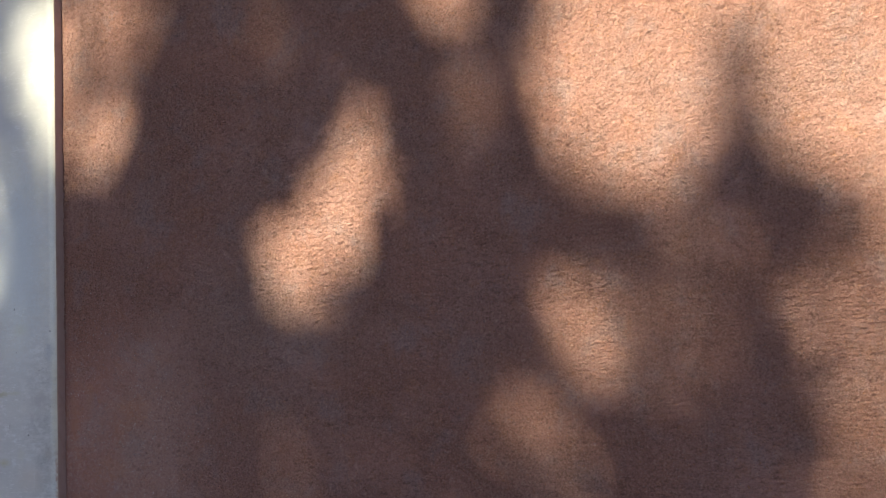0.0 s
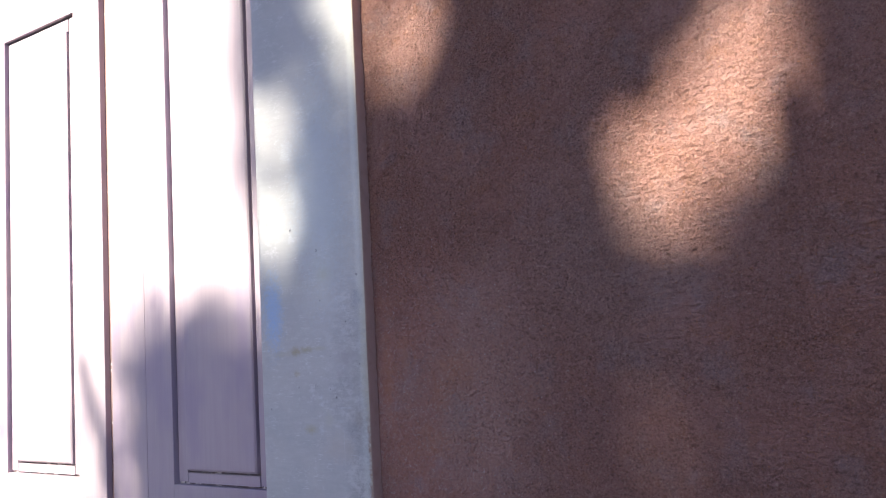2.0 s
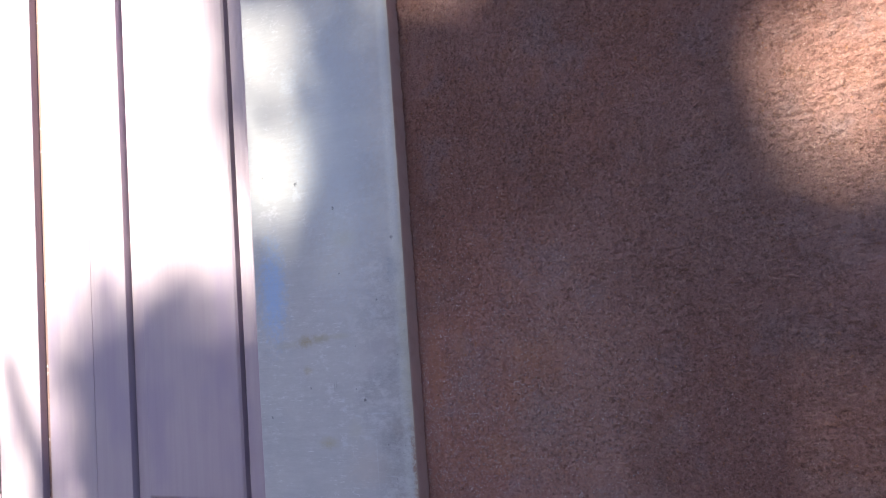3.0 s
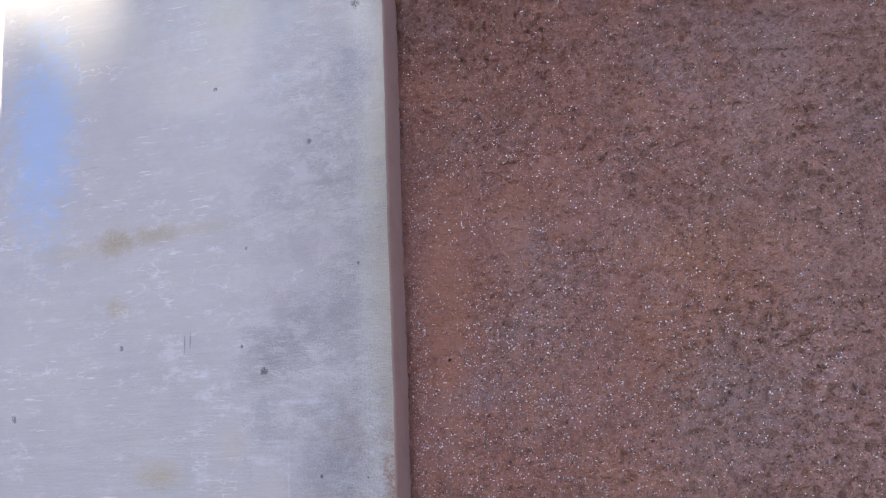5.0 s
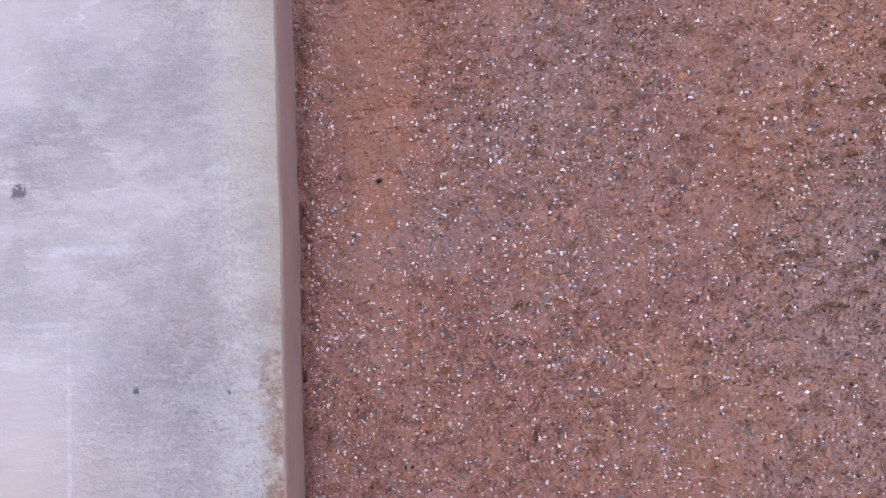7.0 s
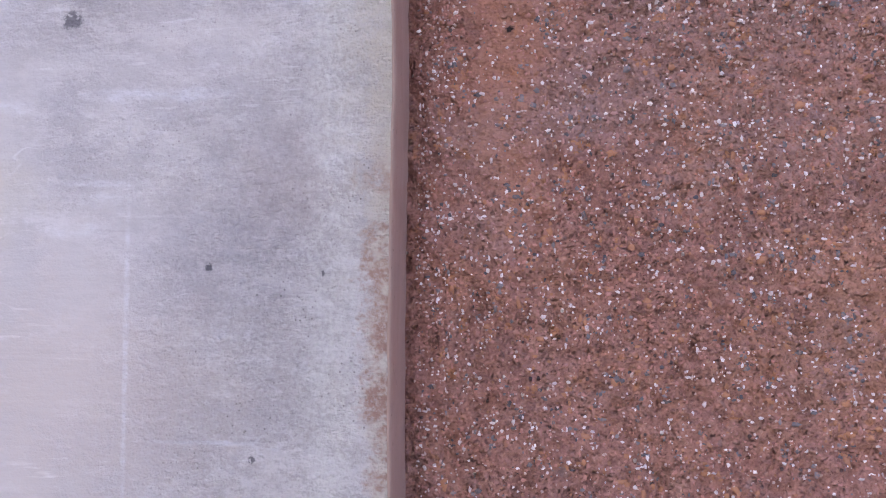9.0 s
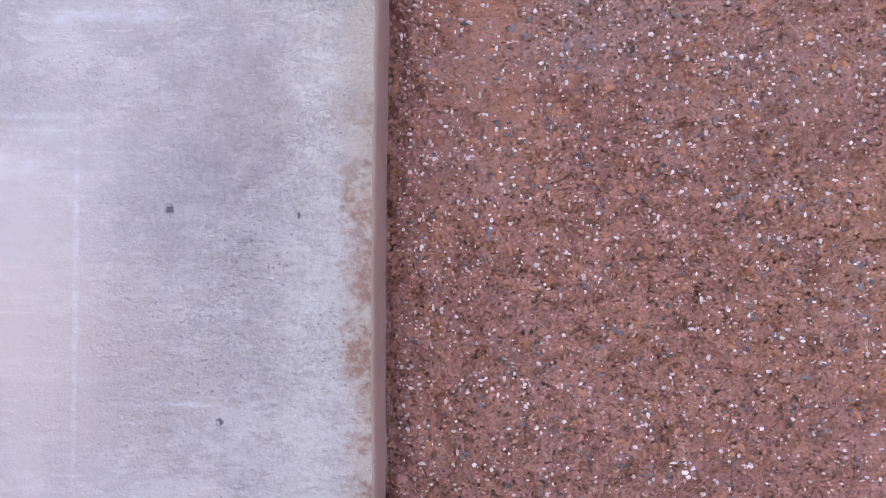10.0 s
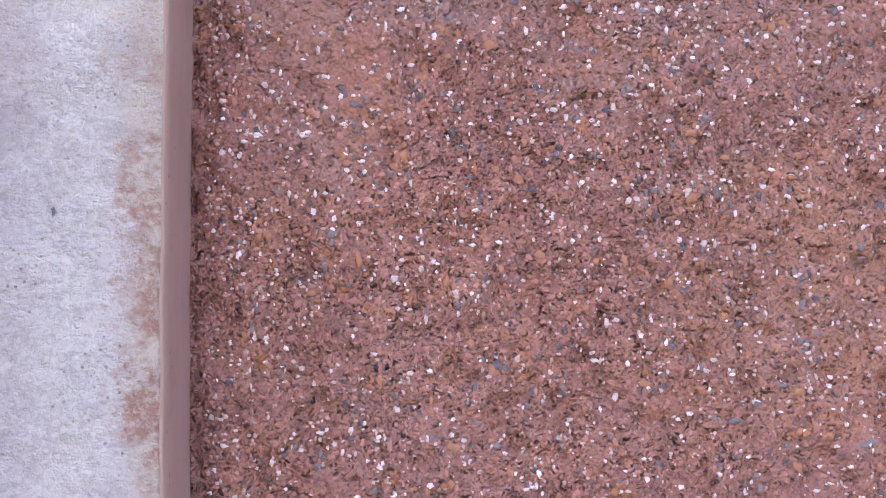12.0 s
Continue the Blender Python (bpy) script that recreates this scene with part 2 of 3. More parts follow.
def surround_material():
    m = Nodes("weathered_pale_paint")
    px, py, pz = m.xyz()
    wide, fine = m.noise(11.0, 4, 0.6), m.noise(950.0, 3, 0.75)
    brush = m.noise(60.0, 4, 0.65, m.scaled(0.35, 1.0, 3.0))
    hair = m.noise(420.0, 4, 0.75, m.scaled(0.45, 1.0, 1.3))
    rag, ragged = m.noise(190.0, 4, 0.7), m.noise(55.0, 4, 0.7)
    c = m.mix(m.step(wide, 0.35, 0.65), (0.425, 0.420, 0.456), (0.465, 0.450, 0.480))
    c = m.mix(m.step(brush, 0.45, 0.75, 0.0, 0.3), c, (0.53, 0.525, 0.55))
    c = m.mix(m.step(m.noise(26.0, 4, 0.7), 0.52, 0.70, 0.0, 0.40), c, (0.42, 0.395, 0.44))
    scuff = m.math("MULTIPLY", m.step(m.noise(75.0, 6, 0.78, m.scaled(0.8, 1.0, 1.6)), 0.53, 0.66), m.step(m.noise(14.0, 3, 0.6), 0.40, 0.60))
    c = m.mix(m.math("MULTIPLY", scuff, 0.60), c, (0.62, 0.61, 0.66))
    # the worn, gritty zone towards the outer edge
    inward = m.math("MULTIPLY", px, -1.0)
    fray = m.math("ADD", inward, m.math("MULTIPLY", m.math("SUBTRACT", ragged, 0.5), 0.045))
    drift = m.math("ADD", fray, m.math("MULTIPLY", m.math("SUBTRACT", m.noise(17.0, 3, 0.6), 0.5), 0.16))
    worn = m.math("MULTIPLY", m.step(drift, 0.005, 0.080, 1.0, 0.06), m.step(m.math("ADD", pz, m.math("MULTIPLY", wide, 0.1)), 1.42, 1.52, 1.0, 0.4))
    c = m.mix(m.math("MULTIPLY", m.step(fray, 0.004, 0.060, 1.0, 0.0), 0.55), c, (0.61, 0.59, 0.60))
    c = m.mix(m.math("MULTIPLY", m.math("MULTIPLY", m.step(fine, 0.50, 0.62), worn), 0.30), c, (0.28, 0.25, 0.28))
    dust = m.noise(2300.0, 2, 0.6)
    c = m.mix(m.math("MULTIPLY", m.step(dust, 0.55, 0.70), m.math("MULTIPLY", worn, 0.5)), c, (0.66, 0.65, 0.68))
    c = m.mix(m.math("MULTIPLY", m.step(dust, 0.45, 0.30), m.math("MULTIPLY", worn, 0.3)), c, (0.28, 0.25, 0.28))
    c = m.mix(m.math("MULTIPLY", m.math("MULTIPLY", m.step(hair, 0.54, 0.68), worn), 0.65), c, (0.70, 0.69, 0.715))
    c = m.mix(m.math("MULTIPLY", m.math("MULTIPLY", m.step(m.noise(70.0, 4, 0.7), 0.52, 0.72), worn), 0.16), c, (0.36, 0.335, 0.37))
    # soot caught in the grit, flaked and scratched top coat
    zone = m.math("MULTIPLY", m.step(drift, 0.005, 0.090, 1.0, 0.12), m.step(pz, 1.41, 1.50, 1.0, 0.25))
    soot, flake = m.noise(34.0, 9, 0.80), m.noise(80.0, 9, 0.82, m.scaled(0.65, 1.0, 1.3))
    c = m.mix(m.math("MULTIPLY", m.math("MULTIPLY", m.step(soot, 0.50, 0.60), zone), 0.42), c, (0.34, 0.325, 0.365))
    c = m.mix(m.math("MULTIPLY", m.math("MULTIPLY", m.step(flake, 0.47, 0.57), zone), 0.60), c, (0.70, 0.685, 0.71))
    c = m.mix(m.math("MULTIPLY", m.math("MULTIPLY", m.step(m.noise(150.0, 6, 0.8, m.scaled(0.5, 1.0, 1.6)), 0.55, 0.62), zone), 0.42), c, (0.33, 0.315, 0.345))
    hairline, bare = m.noise(300.0, 3, 0.6, m.scaled(0.22, 1.0, 2.2)), m.step(m.noise(28.0, 4, 0.65), 0.46, 0.62, 0.05, 1.0)
    c = m.mix(m.math("MULTIPLY", m.math("MULTIPLY", m.step(hairline, 0.60, 0.68), bare), 0.60), c, (0.72, 0.72, 0.76))
    c = m.mix(m.math("MULTIPLY", m.math("MULTIPLY", m.step(hairline, 0.30, 0.38, 1.0, 0.0), bare), 0.40), c, (0.30, 0.285, 0.32))
    curl = m.math("ABSOLUTE", m.math("SUBTRACT", m.noise(44.0, 3, 0.6, m.scaled(0.7, 1.0, 1.5)), 0.5))
    curl = m.math("MULTIPLY", m.step(curl, 0.003, 0.012, 1.0, 0.0), m.step(m.noise(33.0, 3, 0.6), 0.52, 0.62))
    c = m.mix(m.math("MULTIPLY", curl, m.step(flake, 0.38, 0.55, 0.10, 0.55)), c, (0.66, 0.66, 0.71))
    hole, _ = m.cells(800.0)
    pores = m.math("MULTIPLY", m.math("MULTIPLY", m.step(hole, 0.10, 0.20, 1.0, 0.0), m.step(m.noise(60.0, 2), 0.5, 0.6)), worn)
    c = m.mix(m.math("MULTIPLY", pores, 0.8), c, (0.13, 0.115, 0.125))
    pale = m.step(m.math("ABSOLUTE", m.math("SUBTRACT", inward, m.math("ADD", 0.0080, m.math("MULTIPLY", rag, 0.006)))), 0.001, 0.008, 1.0, 0.0)
    c = m.mix(m.math("MULTIPLY", m.math("MULTIPLY", pale, m.step(fine, 0.35, 0.55, 1.0, 0.35)), 0.75), c, (0.71, 0.715, 0.71))
    cream = m.step(m.math("ADD", inward, m.math("MULTIPLY", m.math("SUBTRACT", rag, 0.5), 0.010)), 0.0005, 0.006, 1.0, 0.0)
    c = m.mix(m.math("MULTIPLY", cream, 0.6), c, (0.60, 0.535, 0.45))
    # brown wall paint that was smeared round the corner
    low = m.step(m.math("ADD", pz, m.math("MULTIPLY", ragged, 0.03)), 1.272, 1.296, 1.0, 0.0)
    smear = m.step(m.math("ADD", inward, m.math("MULTIPLY", m.math("SUBTRACT", rag, 0.5), 0.022)), 0.0026, 0.0062, 1.0, 0.0)
    gaps = m.step(m.noise(95.0, 4, 0.75, m.scaled(0.8, 1, 1)), 0.42, 0.54)
    smear = m.math("MULTIPLY", m.math("MULTIPLY", m.math("MULTIPLY", smear, low), gaps), m.step(fine, 0.45, 0.62, 1.0, 0.5))
    c = m.mix(m.math("MULTIPLY", smear, 1.0), c, (0.39, 0.245, 0.205))
    # grime, rust and scuffs; last row: a blue patch, then skylight's blue put into the colour
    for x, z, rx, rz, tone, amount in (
        (-0.026, 1.270, 0.012, 0.014, (0.30, 0.29, 0.33), 0.32), (-0.031, 1.253, 0.015, 0.010, (0.28, 0.28, 0.33), 0.36),
        (-0.030, 1.322, 0.013, 0.008, (0.35, 0.34, 0.39), 0.40), (-0.033, 1.302, 0.009, 0.0022, (0.33, 0.32, 0.36), 0.50), (-0.042, 1.356, 0.012, 0.008, (0.37, 0.34, 0.39), 0.50),
        (-0.054, 1.331, 0.007, 0.006, (0.40, 0.355, 0.40), 0.45), (-0.063, 1.228, 0.024, 0.020, (0.50, 0.445, 0.445), 0.50), (-0.036, 1.386, 0.016, 0.0016, (0.34, 0.33, 0.37), 0.45),
        (-0.004, 1.340, 0.007, 0.060, (0.66, 0.61, 0.52), 0.55), (-0.006, 1.420, 0.007, 0.040, (0.66, 0.62, 0.54), 0.45),
        (-0.020, 1.268, 0.008, 0.009, (0.36, 0.30, 0.29), 0.35), (-0.030, 1.355, 0.022, 0.010, (0.39, 0.36, 0.40), 0.30),
        (-0.040, 1.330, 0.020, 0.007, (0.39, 0.37, 0.41), 0.25), (-0.016, 1.437, 0.009, 0.014, (0.26, 0.28, 0.36), 0.5),
        (-0.015, 1.40, 0.006, 0.02, (0.40, 0.38, 0.42), 0.3), (-0.055, 1.225, 0.024, 0.012, (0.46, 0.42, 0.42), 0.4),
        (-0.144, 1.368, 0.010, 0.006, (0.33, 0.25, 0.12), 0.65), (-0.120, 1.370, 0.010, 0.004, (0.36, 0.30, 0.17), 0.6),
        (-0.095, 1.371, 0.012, 0.003, (0.44, 0.41, 0.33), 0.5), (-0.175, 1.365, 0.020, 0.004, (0.42, 0.38, 0.29), 0.35),
        (-0.143, 1.335, 0.005, 0.004, (0.38, 0.32, 0.22), 0.6), (-0.118, 1.254, 0.010, 0.005, (0.40, 0.34, 0.20), 0.6),
        (-0.080, 1.478, 0.014, 0.008, (0.43, 0.42, 0.33), 0.5), (-0.079, 1.268, 0.008, 0.010, (0.48, 0.46, 0.42), 0.4),
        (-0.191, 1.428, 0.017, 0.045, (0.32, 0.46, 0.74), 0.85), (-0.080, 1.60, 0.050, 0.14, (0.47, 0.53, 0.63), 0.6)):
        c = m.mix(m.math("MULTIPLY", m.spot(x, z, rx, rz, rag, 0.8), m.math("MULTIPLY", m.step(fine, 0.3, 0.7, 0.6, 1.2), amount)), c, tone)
    # pale scrapes where the top coat lifted
    for x, z, rx, rz in ((-0.0610, 1.2590, 0.0050, 0.0012), (-0.0325, 1.2400, 0.0022, 0.0012), (-0.0510, 1.236, 0.0005, 0.026), (-0.045, 1.2850, 0.012, 0.0012), (-0.0570, 1.2680, 0.0060, 0.0006),
                         (-0.0940, 1.3010, 0.003, 0.003), (-0.0930, 1.2890, 0.0025, 0.003), (-0.0740, 1.2830, 0.0035, 0.0012), (-0.0560, 1.2650, 0.005, 0.0012), (-0.0950, 1.2530, 0.004, 0.004),
                         (-0.147, 1.536, 0.004, 0.006), (-0.150, 1.67, 0.012, 0.014), (-0.0350, 1.2190, 0.0100, 0.0004)):
        c = m.mix(m.math("MULTIPLY", m.spot(x, z, rx, rz, rag, 0.6), m.step(hair, 0.36, 0.66, 0.10, 0.45)), c, (0.64, 0.67, 0.75))
    # dark chips and knocks
    crumb = m.noise(520.0, 3, 0.75)
    for x, z, r, amount in ((-0.0630, 1.3000, 0.0017, 0.8), (-0.0390, 1.4070, 0.0013, 0.7), (-0.0745, 1.3120, 0.0006, 0.8), (-0.0720, 1.3585, 0.0007, 0.7), (-0.0150, 1.3460, 0.0008, 0.7),
                            (-0.0350, 1.2520, 0.0007, 0.9), (-0.0130, 1.2510, 0.0006, 0.8), (-0.1465, 1.5490, 0.0022, 0.9), (-0.0930, 1.5140, 0.0016, 0.8), (-0.0140, 1.4720, 0.0018, 0.7),
                            (-0.0890, 1.4400, 0.0010, 0.8), (-0.1400, 1.3150, 0.0012, 0.7), (-0.0260, 1.2160, 0.0006, 0.8), (-0.2010, 1.2840, 0.0014, 0.7), (-0.1980, 1.5640, 0.0014, 0.7)):
        bite = m.math("MULTIPLY", m.spot(x, z, r, r * 1.1, m.noise(430.0, 3, 0.7), 0.35), m.step(crumb, 0.42, 0.50, 0.15, 1.0))
        c = m.mix(m.math("MULTIPLY", bite, amount), c, (0.09, 0.09, 0.115))
    for x, z in ((-0.1050, 1.3150), (-0.1020, 1.3165)):       # two short scratches side by side
        c = m.mix(m.math("MULTIPLY", m.spot(x, z, 0.0004, 0.0040, crumb, 0.3), 0.6), c, (0.18, 0.17, 0.20))
    grit = m.math("MULTIPLY", m.math("ADD", fine, m.math("MULTIPLY", hair, 0.7)), worn)
    return m.done(c, m.step(fray, 0.01, 0.08, 0.85, 0.42), [(m.noise(16.0, 2), 0.004, 0.4), (brush, 0.0006, 0.5), (grit, 0.0018, 1.0)], 0.4)


def door_material():
    m = Nodes("old_white_door_paint")
    grain = m.noise(40.0, 4, 0.6, m.scaled(4.0, 1.0, 0.15))
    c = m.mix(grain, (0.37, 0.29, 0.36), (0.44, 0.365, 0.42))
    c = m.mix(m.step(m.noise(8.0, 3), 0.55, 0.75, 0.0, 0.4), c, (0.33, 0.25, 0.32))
    # violet blotches: the blue-purple tint of the door's shade, put into the paint colour
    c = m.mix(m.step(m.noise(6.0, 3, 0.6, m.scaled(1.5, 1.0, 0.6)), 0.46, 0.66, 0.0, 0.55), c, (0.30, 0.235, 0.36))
    c = m.mix(m.step(m.noise(260.0, 3), 0.70, 0.76, 0.0, 0.6), c, (0.36, 0.31, 0.32))
    return m.done(c, 0.45, [(grain, 0.0012, 0.5), (m.noise(300.0, 2), 0.0003, 0.4)], 0.4)


def groove_material(name, a, b, chips):
    """Bare dark wood and old brown paint in the joints of the door, with chips of white left in it."""
    m = Nodes(name)
    c = m.mix(m.noise(90.0, 3), a, b)
    c = m.mix(m.step(m.noise(75.0, 5, 0.75), chips, chips + 0.06), c, (0.60, 0.54, 0.55))
    return m.done(c, 0.8, [(m.noise(200.0, 3), 0.001, 0.6)], 0.2)


def ground_material():
    m = Nodes("grey_asphalt")
    c = m.mix(m.noise(1.3, 4), (0.065, 0.066, 0.070), (0.095, 0.096, 0.100))
    c = m.mix(m.step(m.noise(60.0, 3), 0.55, 0.7, 0.0, 0.5), c, (0.05, 0.05, 0.054))
    return m.done(c, 0.95, [(m.noise(50.0, 4), 0.01, 0.6)], 0.2)


def bark_material():
    m = Nodes("rough_bark")
    ridge = m.noise(9.0, 5, 0.7, m.scaled(3.0, 3.0, 0.6))
    return m.done(m.mix(ridge, (0.07, 0.05, 0.04), (0.20, 0.16, 0.13)), 0.95, [(ridge, 0.03, 0.9)], 0.2)


def leaf_material():
    m = Nodes("green_leaf")
    c = m.mix(m.random_island(), (0.035, 0.075, 0.02), (0.09, 0.13, 0.035))
    return m.done(c, 0.5, [], 0.4)


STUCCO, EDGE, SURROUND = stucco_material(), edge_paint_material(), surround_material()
GRAINS = (coated_grain_material(), bare_grain_material("white_quartz_grain", (0.52, 0.45, 0.48), (0.86, 0.81, 0.86), 0.35),
          bare_grain_material("dark_grey_grain", (0.07, 0.065, 0.085), (0.22, 0.195, 0.22), 0.6),
          bare_grain_material("rust_grain", (0.34, 0.155, 0.095), (0.42, 0.20, 0.120), 0.8),
          bare_grain_material("half_painted_grain", (0.44, 0.30, 0.28), (0.62, 0.49, 0.49), 0.5))
GROOVE = groove_material("bare_brown_joint", (0.19, 0.115, 0.11), (0.29, 0.185, 0.175), 0.62)
REBATE = groove_material("dark_chipped_rebate", (0.09, 0.07, 0.075), (0.17, 0.135, 0.14), 0.53)
DOOR, GROUND, BARK, LEAF = door_material(), ground_material(), bark_material(), leaf_material()


# ---- mesh helpers ----
def box(bm, x0, x1, y0, y1, z0, z1):
    v = [bm.verts.new((x, y, z)) for x in (x0, x1) for y in (y0, y1) for z in (z0, z1)]
    for f in ((0, 1, 3, 2), (4, 6, 7, 5), (0, 4, 5, 1), (2, 3, 7, 6), (0, 2, 6, 4), (1, 5, 7, 3)):
        bm.faces.new([v[i] for i in f])


def part(name, bm, material, parent=None, label="", bevel=0.0):
    bmesh.ops.recalc_face_normals(bm, faces=bm.faces)
    if bevel:
        bmesh.ops.bevel(bm, geom=list(bm.edges), offset=bevel, segments=2, affect="EDGES", profile=0.6)
    mesh = bpy.data.meshes.new(name)
    bm.to_mesh(mesh)
    bm.free()
    mesh.materials.append(material)
    ob = new(name, mesh)
    ob.parent = parent
    return tagged(ob, label)


def mesh_object(name, verts, faces, material, parent=None):
    mesh = bpy.data.meshes.new(name)
    mesh.from_pydata(verts, [], faces)
    mesh.materials.append(material)
    ob = new(name, mesh)
    ob.parent = parent
    return ob


# ---- the setting ----
TRIM_W, TRIM_D, JAMB = 0.2215, 0.020, -0.212
DOOR_Y, DOOR_TOP, DOOR_LEFT = 0.045, 2.72, -1.235

bm = bmesh.new()
bmesh.ops.create_grid(bm, x_segments=2, y_segments=2, size=400)
tagged(part("ground", bm, GROUND), "grey asphalt ground in front of the house wall", "ground", kind="structure")

bm = bmesh.new()
box(bm, JAMB, 5.0, 0.0, 0.25, 0.0, 3.3)
box(bm, -4.5, DOOR_LEFT, 0.0, 0.25, 0.0, 3.3)
box(bm, DOOR_LEFT, JAMB, 0.0, 0.25, DOOR_TOP, 3.3)
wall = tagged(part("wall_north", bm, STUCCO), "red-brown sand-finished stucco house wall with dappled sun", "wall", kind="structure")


def build_trim():
    """The flat, pale surround beside the door. Its outer side wears the wall's paint."""
    profile = [(-TRIM_W, 0.0), (-TRIM_W, -0.006), (-TRIM_W, -TRIM_D + 0.003), (-TRIM_W + 0.001, -TRIM_D + 0.001), (-TRIM_W + 0.003, -TRIM_D)]
    profile += [(-TRIM_W + 0.003 + (TRIM_W - 0.004) * i / 14, -TRIM_D) for i in range(1, 15)]
    front = len(profile) - 1
    profile += [(-0.0004, -TRIM_D + 0.0003), (0.0, -TRIM_D + 0.0010), (0.0002, -TRIM_D + 0.0025), (0.0003, -TRIM_D + 0.006), (0.0003, -0.0035), (0.0003, -0.0018), (0.0001, -0.0006), (0.0001, 0.002)]
    rows, top = 700, 2.80
    verts, faces = [], []
    for j in range(rows + 1):
        z = top * j / rows
        edge = 0.0006 * noise.noise((3.1, 0.0, z * 9)) + 0.0004 * noise.noise((7.7, 0.0, z * 45)) + 0.0003 * noise.noise((1.7, 0, z * 160))
        inner = 0.0012 * noise.noise((9.3, 0.0, z * 7)) + 0.0004 * noise.noise((4.3, 0.0, z * 60))
        for i, (x, y) in enumerate(profile):
            across = (x + TRIM_W) / TRIM_W
            wave = 0.0005 * noise.noise((x * 12, 5.0, z * 6)) if 4 <= i <= front else 0.0
            verts.append((x + edge * across + inner * (1 - across), y + wave, z))
    n = len(profile)
    for j in range(rows):
        for i in range(n - 1):
            faces.append((j * n + i, (j + 1) * n + i, (j + 1) * n + i + 1, j * n + i + 1))
    faces.append(tuple(range(n)))
    faces.append(tuple(rows * n + i for i in range(n - 1, -1, -1)))
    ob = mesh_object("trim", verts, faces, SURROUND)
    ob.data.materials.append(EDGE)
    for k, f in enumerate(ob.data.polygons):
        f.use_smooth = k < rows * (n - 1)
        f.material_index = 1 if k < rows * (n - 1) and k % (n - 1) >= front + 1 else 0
    bm = bmesh.new()
    bm.from_mesh(ob.data)
    bmesh.ops.recalc_face_normals(bm, faces=bm.faces)
    bm.to_mesh(ob.data)
    bm.free()
    return tagged(ob, "pale grey weathered painted door surround with scuffs and rust stains", "door trim", kind="structure")


build_trim()

# ---- the double door ----
door = tagged(new("door_1"), "closed white painted double door with long raised panels", "door", kind="structure")
door.location = (-0.002, 0, 0)
FACE, BACK = DOOR_Y, DOOR_Y + 0.045


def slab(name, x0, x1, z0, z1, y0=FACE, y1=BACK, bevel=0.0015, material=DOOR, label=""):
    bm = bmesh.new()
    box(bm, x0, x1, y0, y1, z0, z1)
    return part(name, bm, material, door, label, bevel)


def raised_panel(x0, x1, z0, z1):
    """A panel in a dark rebate: a sunk border that rises by a step to a flat field."""
    rim, step_in = 0.0045, 0.030
    bm = bmesh.new()
    box(bm, x0 - 0.004, x1 + 0.004, FACE + 0.014, BACK - 0.010, z0 - 0.004, z1 + 0.004)
    part("panel_rebate", bm, REBATE, door, "dark bare rebate with chipped paint, also the shadow line round the field")
    # wider gaps right and below bare the dark rebate as the field's shadow line
    bm = bmesh.new()
    for a0, a1, b0, b1 in ((x0 + rim, x0 + step_in - 0.0015, z0 + rim, z1 - rim), (x1 - step_in + 0.003, x1 - 0.002, z0 + rim, z1 - rim),
                           (x0 + step_in, x1 - step_in, z0 + 0.003, z0 + 0.020), (x0 + step_in, x1 - step_in, z1 - step_in, z1 - rim)):
        box(bm, a0, a1, FACE + 0.0085, FACE + 0.016, b0, b1)
    part("panel_border", bm, DOOR, door)
    bm = bmesh.new()
    rings = []
    for inset, y in ((0.0, FACE + 0.0165), (0.0, FACE + 0.006), (0.0025, FACE + 0.0035), (0.004, FACE + 0.0030)):
        rings.append([bm.verts.new(p) for p in ((x0 + step_in + inset, y, z0 + 0.024 + inset), (x1 - step_in - 0.003 - inset, y, z0 + 0.024 + inset),
                                                (x1 - step_in - 0.003 - inset, y, z1 - step_in - inset), (x0 + step_in + inset, y, z1 - step_in - inset))])
    for a, b in zip(rings, rings[1:]):
        for i in range(4):
            bm.faces.new((a[i], a[(i + 1) % 4], b[(i + 1) % 4], b[i]))
    bm.faces.new(rings[-1])
    return part("panel", bm, DOOR, door)


Z_LOW, Z_HIGH, Z_NEXT, Z_TOP = 1.150, 2.081, 2.205, 2.60
# right leaf, with the lapping strip along the meeting edge
for x0, x1 in ((-0.716, -0.535), (-0.287, JAMB - 0.002)):
    slab("stile", x0, x1, 0.012, DOOR_TOP - 0.004)
slab("lapping_strip", -0.718, -0.611, 0.012, DOOR_TOP - 0.004, FACE - 0.0008, FACE + 0.01, 0.0006)
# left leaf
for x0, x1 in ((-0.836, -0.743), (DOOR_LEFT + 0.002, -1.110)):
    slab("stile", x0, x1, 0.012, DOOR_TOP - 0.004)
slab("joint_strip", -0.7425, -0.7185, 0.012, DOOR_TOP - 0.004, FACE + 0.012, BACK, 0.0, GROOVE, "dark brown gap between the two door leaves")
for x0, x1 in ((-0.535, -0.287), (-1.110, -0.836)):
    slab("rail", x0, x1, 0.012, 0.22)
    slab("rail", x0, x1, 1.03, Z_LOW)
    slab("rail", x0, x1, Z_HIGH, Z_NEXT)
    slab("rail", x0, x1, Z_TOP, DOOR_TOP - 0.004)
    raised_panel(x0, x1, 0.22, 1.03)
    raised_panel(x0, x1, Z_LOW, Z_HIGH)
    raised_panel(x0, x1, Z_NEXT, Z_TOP)


